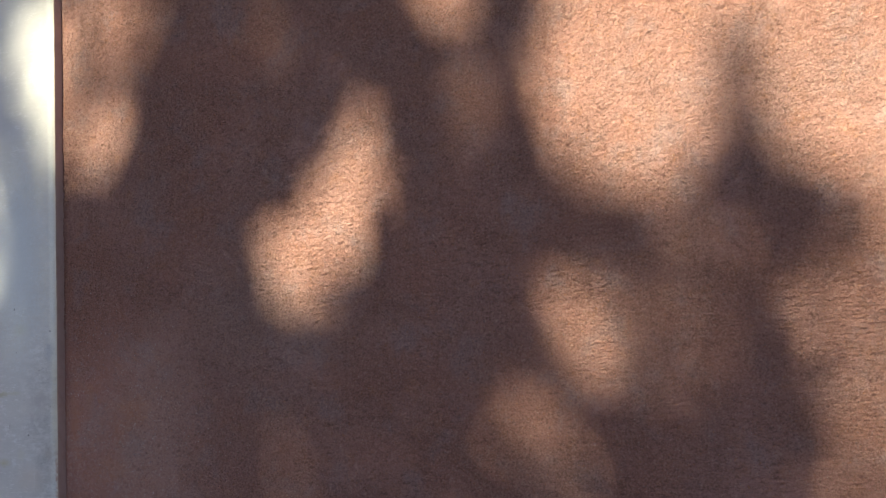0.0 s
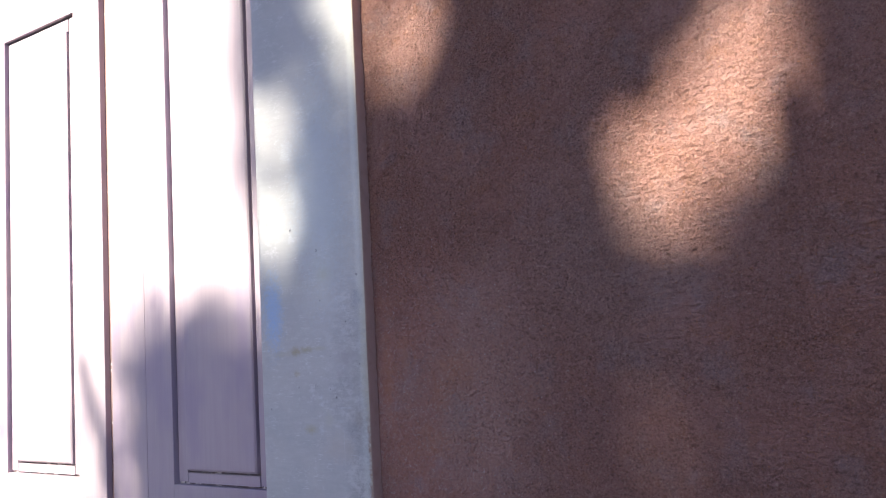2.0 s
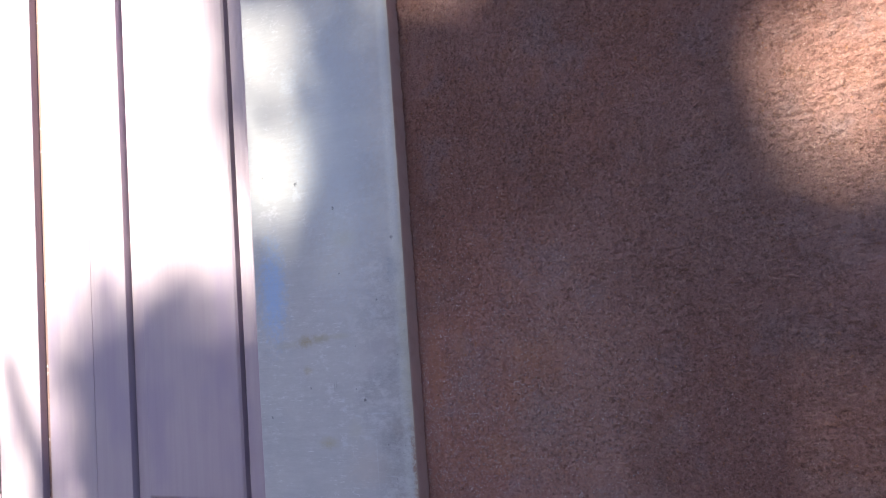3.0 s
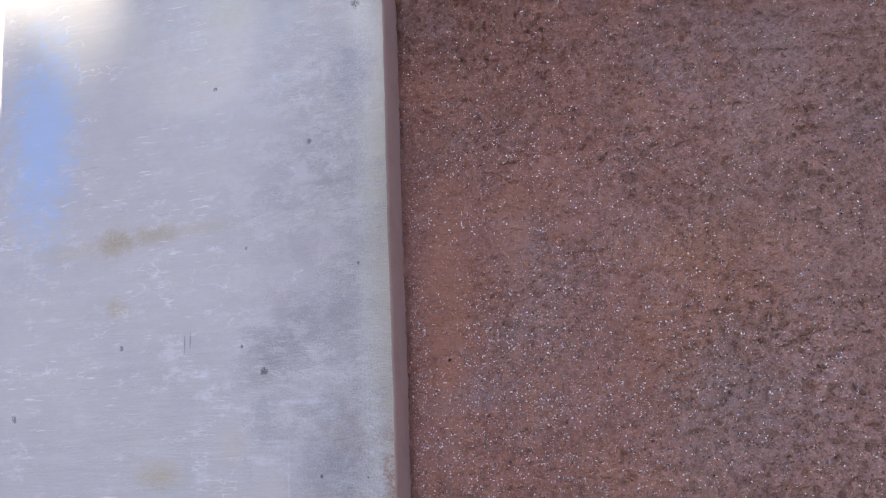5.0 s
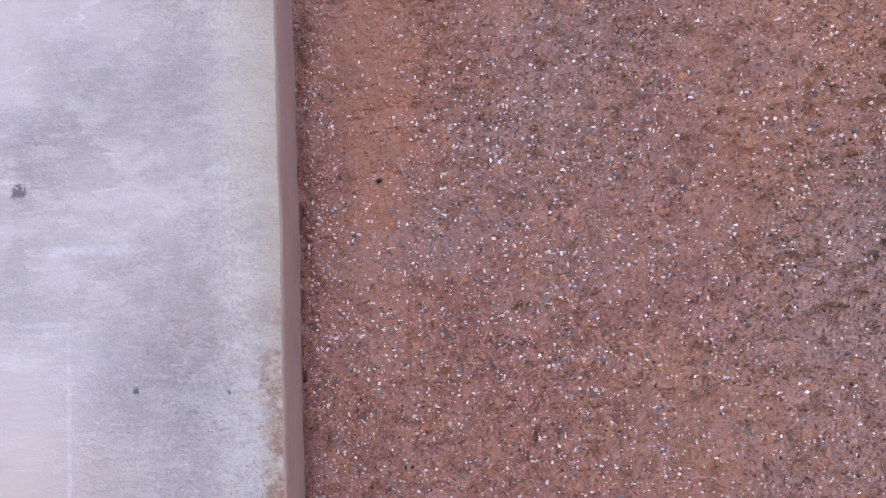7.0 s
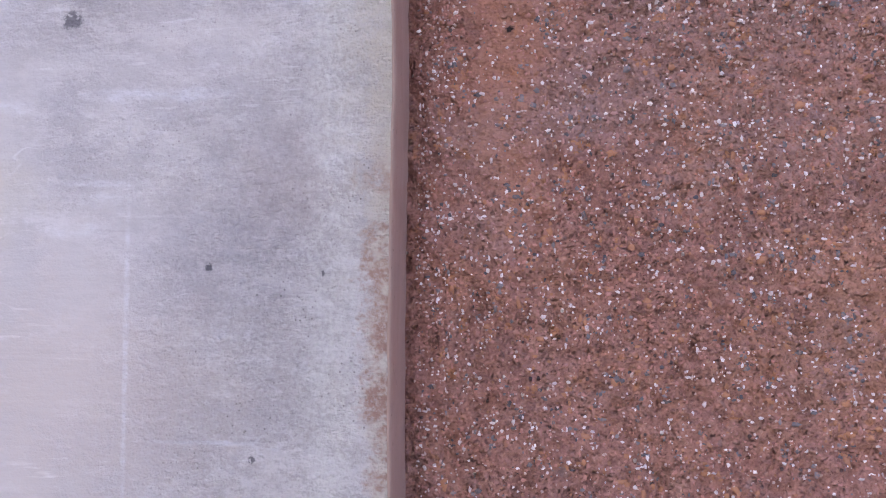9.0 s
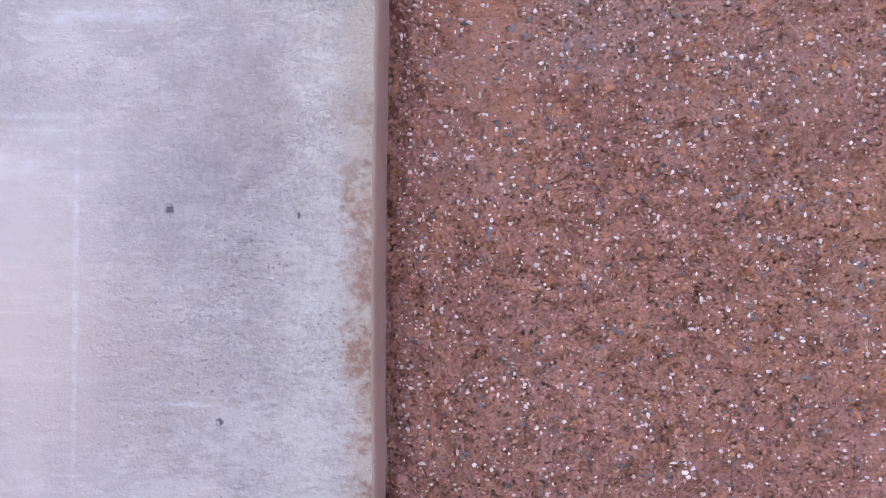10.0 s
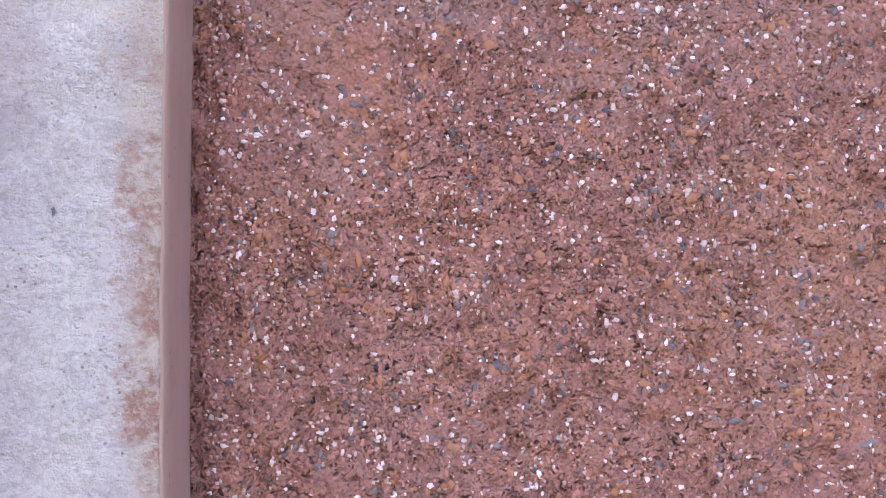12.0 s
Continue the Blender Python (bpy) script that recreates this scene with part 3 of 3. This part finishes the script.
# ---- the tree that dapples the wall ----
# where its gaps let the sun through, on the wall: x, z, half width, half height, how open
GAPS = (
    (0.476, 1.552, 0.074, 0.066, 0.95), (0.584, 1.680, 0.034, 0.094, 0.95), (0.545, 1.622, 0.044, 0.056, 0.95), (0.064, 1.805, 0.074, 0.085, 0.58),
    (0.100, 1.990, 0.110, 0.065, 0.62), (0.985, 1.775, 0.108, 0.160, 1.0), (1.000, 1.930, 0.110, 0.120, 1.0), (1.285, 1.770, 0.124, 0.170, 1.0),
    (1.150, 1.925, 0.110, 0.080, 1.0), (1.360, 1.570, 0.080, 0.115, 1.0), (1.245, 1.392, 0.066, 0.088, 0.52), (0.905, 1.432, 0.054, 0.068, 0.60),
    (0.828, 1.270, 0.054, 0.070, 0.45), (0.775, 1.775, 0.048, 0.078, 0.28), (0.735, 1.935, 0.056, 0.046, 0.75), (0.452, 1.230, 0.050, 0.076, 0.22),
    (1.010, 1.362, 0.060, 0.080, 0.22), (1.060, 1.520, 0.080, 0.080, 0.15), (1.240, 1.225, 0.066, 0.070, 0.45), (0.400, 1.900, 0.046, 0.076, 0.15),
    (-0.205, 1.625, 0.062, 0.125, 0.52), (-0.050, 1.955, 0.060, 0.100, 0.60), (-0.120, 1.600, 0.110, 0.180, 0.07),
)


def ease(v, low, high):
    f = min(max((v - low) / (high - low), 0.0), 1.0)
    return f * f * (3 - 2 * f)


def sunlit(x, z):
    """How much of the sun the crown lets through to a place on the wall or the door, 0 to 1."""
    light = max(o * (1 - ease(math.hypot((x - a) / (rx + 0.018), (z - b) / (rz + 0.018)), 0.82, 1.2)) for a, b, rx, rz, o in GAPS)
    if x < -0.22:                                   # over the door the crown is open, but for two boughs
        out = min(max(-0.60 - x, 0.0), 0.40)
        low_bough = 1 - ease(z, 1.40 - 0.5 * out, 1.60 - 0.35 * out)
        low_bough *= 1 - 0.75 * ease(-x, 0.60, 0.80)
        side_bough = 0.95 * ease(x, -0.40, -0.31) * ease(z, 1.52, 1.68)
        light = max(light, (1 - max(low_bough, side_bough)) * ease(-x, 0.22, 0.26))
    return light


def leafless(x, z, rng):
    """Whether a leaf is left out, so that the layers together shade that place as they should."""
    return rng.random() > -math.log(max(sunlit(x, z), 0.03)) / 3.0


def leaf(verts, faces, p, size, rng):
    """One pointed leaf of four triangles, folded along its rib."""
    turn = Euler((rng.uniform(0, 6.3), rng.uniform(0, 6.3), rng.uniform(0, 6.3))).to_matrix()
    k = len(verts)
    for q in ((-1.0, 0, 0), (-0.1, 0.42, 0.14), (1.0, 0, 0.05), (-0.1, -0.42, 0.14), (0.0, 0, 0)):
        verts.append(tuple(Vector(p) + turn @ (Vector(q) * size)))
    faces.extend(((k, k + 4, k + 1), (k + 1, k + 4, k + 2), (k + 2, k + 4, k + 3), (k + 3, k + 4, k)))


def limb(bm, points, r0, r1, sides=9):
    rings = []
    for i, p in enumerate(points):
        f = i / (len(points) - 1)
        r = r0 + (r1 - r0) * f
        way = (Vector(points[min(i + 1, len(points) - 1)]) - Vector(points[max(i - 1, 0)])).normalized()
        side = way.cross(Vector((0.3, 1, 0.2))).normalized()
        up = way.cross(side)
        rings.append([bm.verts.new(Vector(p) + (side * math.cos(a) + up * math.sin(a)) * r * (1 + 0.12 * math.sin(3 * a + i)))
                      for a in (2 * math.pi * s / sides for s in range(sides))])
    for a, b in zip(rings, rings[1:]):
        for s in range(sides):
            bm.faces.new((a[s], a[(s + 1) % sides], b[(s + 1) % sides], b[s]))
    bm.faces.new(rings[0])
    bm.faces.new(rings[-1])


def build_tree():
    rng = random.Random(5)
    tree = tagged(new("tree"), "tall leafy tree in front of the house wall", "tree")
    tree.location = (-1.2, -8.6, 0)
    base = Vector(tree.location)
    bm = bmesh.new()
    limb(bm, [Vector((-1.3 + 0.08 * math.sin(i), -8.6 + 0.06 * i, 0.70 * i)) - base for i in range(9)], 0.30, 0.13, 12)
    for a in range(7):
        turn = a * 0.9
        limb(bm, [Vector((-1.3 + f * 2.6 * math.cos(turn), -8.1 + f * 2.2 * math.sin(turn), 4.3 + 0.25 * (a % 3) + 0.7 * f)) - base for f in (0, 0.25, 0.5, 0.75, 1)], 0.10, 0.02)
    part("trunk", bm, BARK, tree, "rough dark bark")
    verts, faces = [], []
    # the boughs between the sun and the wall
    pitch = 0.0205
    for layer in range(3):
        for i in range(int(4.8 / pitch)):
            for j in range(int(2.8 / pitch)):
                x = -2.1 + (i + rng.random()) * pitch
                z = 0.25 + (j + rng.random()) * pitch
                rim = math.hypot((x - 0.25) / 2.05, (z - 1.62) / 1.22) + 0.25 * noise.noise((x * 2.3, z * 2.3, 4.0))
                if leafless(x, z, rng) or rng.random() < (rim - 0.85) * 3.0:
                    continue
                p = Vector((x, 0, z)) + TO_SUN * (9.4 + rng.uniform(-1.0, 1.0)) - base
                leaf(verts, faces, p, rng.uniform(0.025, 0.039), rng)
    # the rest of the crown, thinner towards its rim
    centre = Vector((0.3, 0, 1.6)) + TO_SUN * 9.6
    for _ in range(48000):
        d = Vector((rng.gauss(0, 1), rng.gauss(0, 1), rng.gauss(0, 1))).normalized() * rng.random() ** 0.45
        p = centre + Vector((d.x * 6.2, d.y * 4.2, d.z * 3.6 + 0.3 * math.sin(d.x * 7)))
        w = p - TO_SUN * (p.y / TO_SUN.y)
        if -1.8 < w.x < 2.6 and 0.5 < w.z < 2.9 and sunlit(w.x, w.z) > 0.03:
            continue
        leaf(verts, faces, p - base, rng.uniform(0.07, 0.10), rng)
    crown = mesh_object("crown", verts, faces, LEAF, tree)
    tagged(crown, "dense green leaves with gaps")


build_tree()


# ---- the rough face of the stucco ----
def lattice(seed):
    return np.random.default_rng(seed).random((257, 257))


def lumps(seed, x, z, wide, high=None):
    """A smooth random relief, 0 to 1, with lumps of that width and height in metres."""
    g = lattice(seed)
    u, v = (x + 3.0) / wide, (z + 1.0) / (high or wide)
    i, j = np.floor(u).astype(int), np.floor(v).astype(int)
    fu, fv = u - i, v - j
    fu, fv = fu * fu * (3 - 2 * fu), fv * fv * (3 - 2 * fv)
    i, j = (i + 37 * (j // 256)) % 256, (j + 59 * (i // 256)) % 256
    a = g[i, j] * (1 - fu) + g[i + 1, j] * fu
    b = g[i, j + 1] * (1 - fu) + g[i + 1, j + 1] * fu
    return a * (1 - fv) + b * fv


def soft_step(v, low, high):
    f = np.clip((v - low) / (high - low), 0, 1)
    return f * f * (3 - 2 * f)


def smooth_at(x, z):
    """How far the wall was rubbed smooth at a place, 0 to 1."""
    thumb = np.clip(1.4 - 0.8 * np.hypot((x - 0.054) / 0.007, (z - 1.357) / 0.018), 0, 1) * 0.8
    strip = np.clip(1.5 - np.hypot((x - 0.019) / 0.009, (z - 1.325) / 0.060), 0, 1) * 0.6
    return np.maximum(thumb, strip)


def relief(x, z):
    """How far the coat stands out at a place, in metres: waves, torn ledges, lumps, grit and pits."""
    rugged = 0.18 + 0.82 * np.maximum(soft_step(x, 0.05, 0.17), soft_step(z, 1.38, 1.50))
    rugged = rugged * (0.55 + 0.45 * soft_step(lumps(1, x, z, 0.05), 0.3, 0.6))
    bent = z + 0.004 * lumps(2, x, z, 0.020)
    ledge = soft_step(lumps(3, x, bent, 0.0085, 0.0034), 0.36, 0.62) + 0.4 * soft_step(lumps(4, x, bent, 0.014, 0.0055), 0.40, 0.60)
    h = 0.0007 * lumps(5, x, z, 0.030) + 0.00100 * rugged * ledge + 0.00060 * lumps(6, x, z, 0.0055)
    s = 1 - 0.85 * smooth_at(x, z)
    h = h - 0.0014 * (1 - soft_step(x, 0.0006, 0.0045)) * (0.4 + 0.9 * lumps(12, x, z, 0.006))
    h = h + s * (0.00130 * lumps(7, x, z, 0.0025) + 0.00062 * lumps(8, x, z, 0.0013))
    return 0.0012 + h - s * (0.0009 + 0.0010 * rugged) * soft_step(lumps(9, x, z, 0.0030), 0.60, 0.86)


def spaced(low, fine_low, fine_high, high):
    """Places from low to high, close together in the fine stretch and wider apart away from it."""
    out = [low]
    while out[-1] < high:
        v = out[-1]
        off = max(fine_low - v, v - fine_high, 0.0)
        out.append(v + min(0.0006 + 0.008 * off, 0.0030))
    return np.array(out)


def link_mesh(name, co, faces, sides, parent):
    mesh = bpy.data.meshes.new(name)
    mesh.vertices.add(len(co))
    mesh.vertices.foreach_set("co", co.reshape(-1))
    mesh.loops.add(faces.size)
    mesh.loops.foreach_set("vertex_index", faces.reshape(-1).astype(np.int32))
    mesh.polygons.add(len(faces))
    mesh.polygons.foreach_set("loop_start", np.arange(0, faces.size, sides, dtype=np.int32))
    mesh.update(calc_edges=True)
    ob = new(name, mesh)
    ob.parent = parent
    return ob


def build_rough_coat():
    xs, zs = spaced(-0.002, -0.002, 0.20, 1.56), spaced(1.02, 1.19, 1.42, 2.25)
    nx, nz = len(xs), len(zs)
    x, z = xs[:, None] + np.zeros((1, nz)), zs[None] + np.zeros((nx, 1))
    rim = np.minimum.reduce([np.clip((xs[-1] - x) / 0.04, 0, 1), np.clip((z - zs[0]) / 0.04, 0, 1), np.clip((zs[-1] - z) / 0.04, 0, 1)])
    y = -0.00012 - relief(x, z) * rim
    k = (np.arange(nx - 1)[:, None] * nz + np.arange(nz - 1)[None]).reshape(-1)
    ob = link_mesh("rough_coat", np.stack([x, y, z], -1).reshape(-1, 3), np.stack([k, k + nz, k + nz + 1, k + 1], -1), 4, wall)
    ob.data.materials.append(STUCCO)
    return tagged(ob, "gritty sand-finish coat of the stucco")


def build_grains(count, clusters):
    """Sand in the coat. kind 0: under the paint, 1: bare white, 2: bare grey, 3: rust, 4: white with paint on it."""
    rng = np.random.default_rng(11)
    x = np.abs(rng.normal(0.055, 0.105, count)) + 0.0024
    z = rng.normal(1.285, 0.10, count)
    near = rng.random(count) < 0.03
    x = np.where(near, rng.uniform(0.0022, 0.0095, count), x)
    crowd = lumps(21, x, z, 0.012)
    pick = rng.random(count)
    kind = np.zeros(count, int)
    kind[pick < 0.048 + 0.055 * soft_step(crowd, 0.4, 0.8)] = 1
    kind[(pick > 0.14) & (pick < 0.31)] = 4
    kind[pick > 0.968] = 2
    kind[(pick > 0.93) & (pick < 0.93 + 0.030 * (crowd < 0.45))] = 3
    # knots of grey and white grains, and of rust ones
    cx, cz = np.abs(rng.normal(0.07, 0.09, clusters)) + 0.006, rng.normal(1.26, 0.085, clusters)
    rusty = rng.random(clusters) < 0.28
    each = 6
    kx, kz = (np.repeat(c, each) + rng.normal(0, 0.00085, clusters * each) for c in (cx, cz))
    roll = rng.random(clusters * each)
    knot = np.where(np.repeat(rusty, each), np.where(roll < 0.8, 3, 0), np.where(roll < 0.55, 2, np.where(roll < 0.82, 1, 0)))
    x, z, kind = np.concatenate([x, np.maximum(kx, 0.003)]), np.concatenate([z, kz]), np.concatenate([kind, knot])
    keep = (x < 0.55) & (z > 1.03) & (z < 1.64) & (rng.random(len(x)) > smooth_at(x, z) * 1.1)
    x, z, kind = x[keep], z[keep], kind[keep]
    n = len(x)
    r = np.clip(rng.lognormal(math.log(0.00030), 0.36, n), 0.00015, 0.0009)
    r = np.choose(kind, [r, np.clip(r * 1.15, 0.00022, 0.00060), np.clip(r * 1.35, 0.00025, 0.0009), np.clip(r * 1.7, 0.0003, 0.0011), np.clip(r, 0.00018, 0.00040)])
    proud = np.choose(kind, [0.55, 0.95, 0.45, 0.35, 0.75])
    y0 = -0.00012 - relief(x, z)
    sides = 5
    angle = np.arange(sides) * 2 * math.pi / sides
    spin, stretch = rng.random(n) * 6.3, rng.uniform(0.68, 1.4, n)
    verts = np.zeros((n, 11, 3))
    for ring, (wide, deep) in enumerate(((1.0, 0.45), (0.78, -0.35))):
        for side in range(sides):
            rr = r * wide * rng.uniform(0.5, 1.3, n)
            verts[:, ring * sides + side, 0] = x + rr * np.cos(angle[side] + spin) * stretch
            verts[:, ring * sides + side, 2] = z + rr * np.sin(angle[side] + spin) / stretch
            verts[:, ring * sides + side, 1] = y0 + r * deep * rng.uniform(0.5, 1.4, n) * (proud if ring else 1)
    verts[:, 10, 0], verts[:, 10, 2] = x + r * rng.uniform(-0.4, 0.4, n), z + r * rng.uniform(-0.4, 0.4, n)
    verts[:, 10, 1] = y0 - r * rng.uniform(0.45, 0.95, n) * proud
    tri = []
    for side in range(sides):
        after = (side + 1) % sides
        tri += [(side, after, sides + after), (side, sides + after, sides + side), (sides + side, sides + after, 10)]
    tri = np.array(tri)
    faces = (tri[None] + 11 * np.arange(n)[:, None, None]).reshape(-1, 3)
    ob = link_mesh("sand_grain", verts.reshape(-1, 3), faces, 3, wall)
    for material in GRAINS:
        ob.data.materials.append(material)
    ob.data.polygons.foreach_set("material_index", np.repeat(kind, len(tri)).astype(np.int32))
    return tagged(ob, "sand grains in the stucco, painted, white, grey and rust", kind="stuff")


build_rough_coat()
build_grains(62000, 1500)
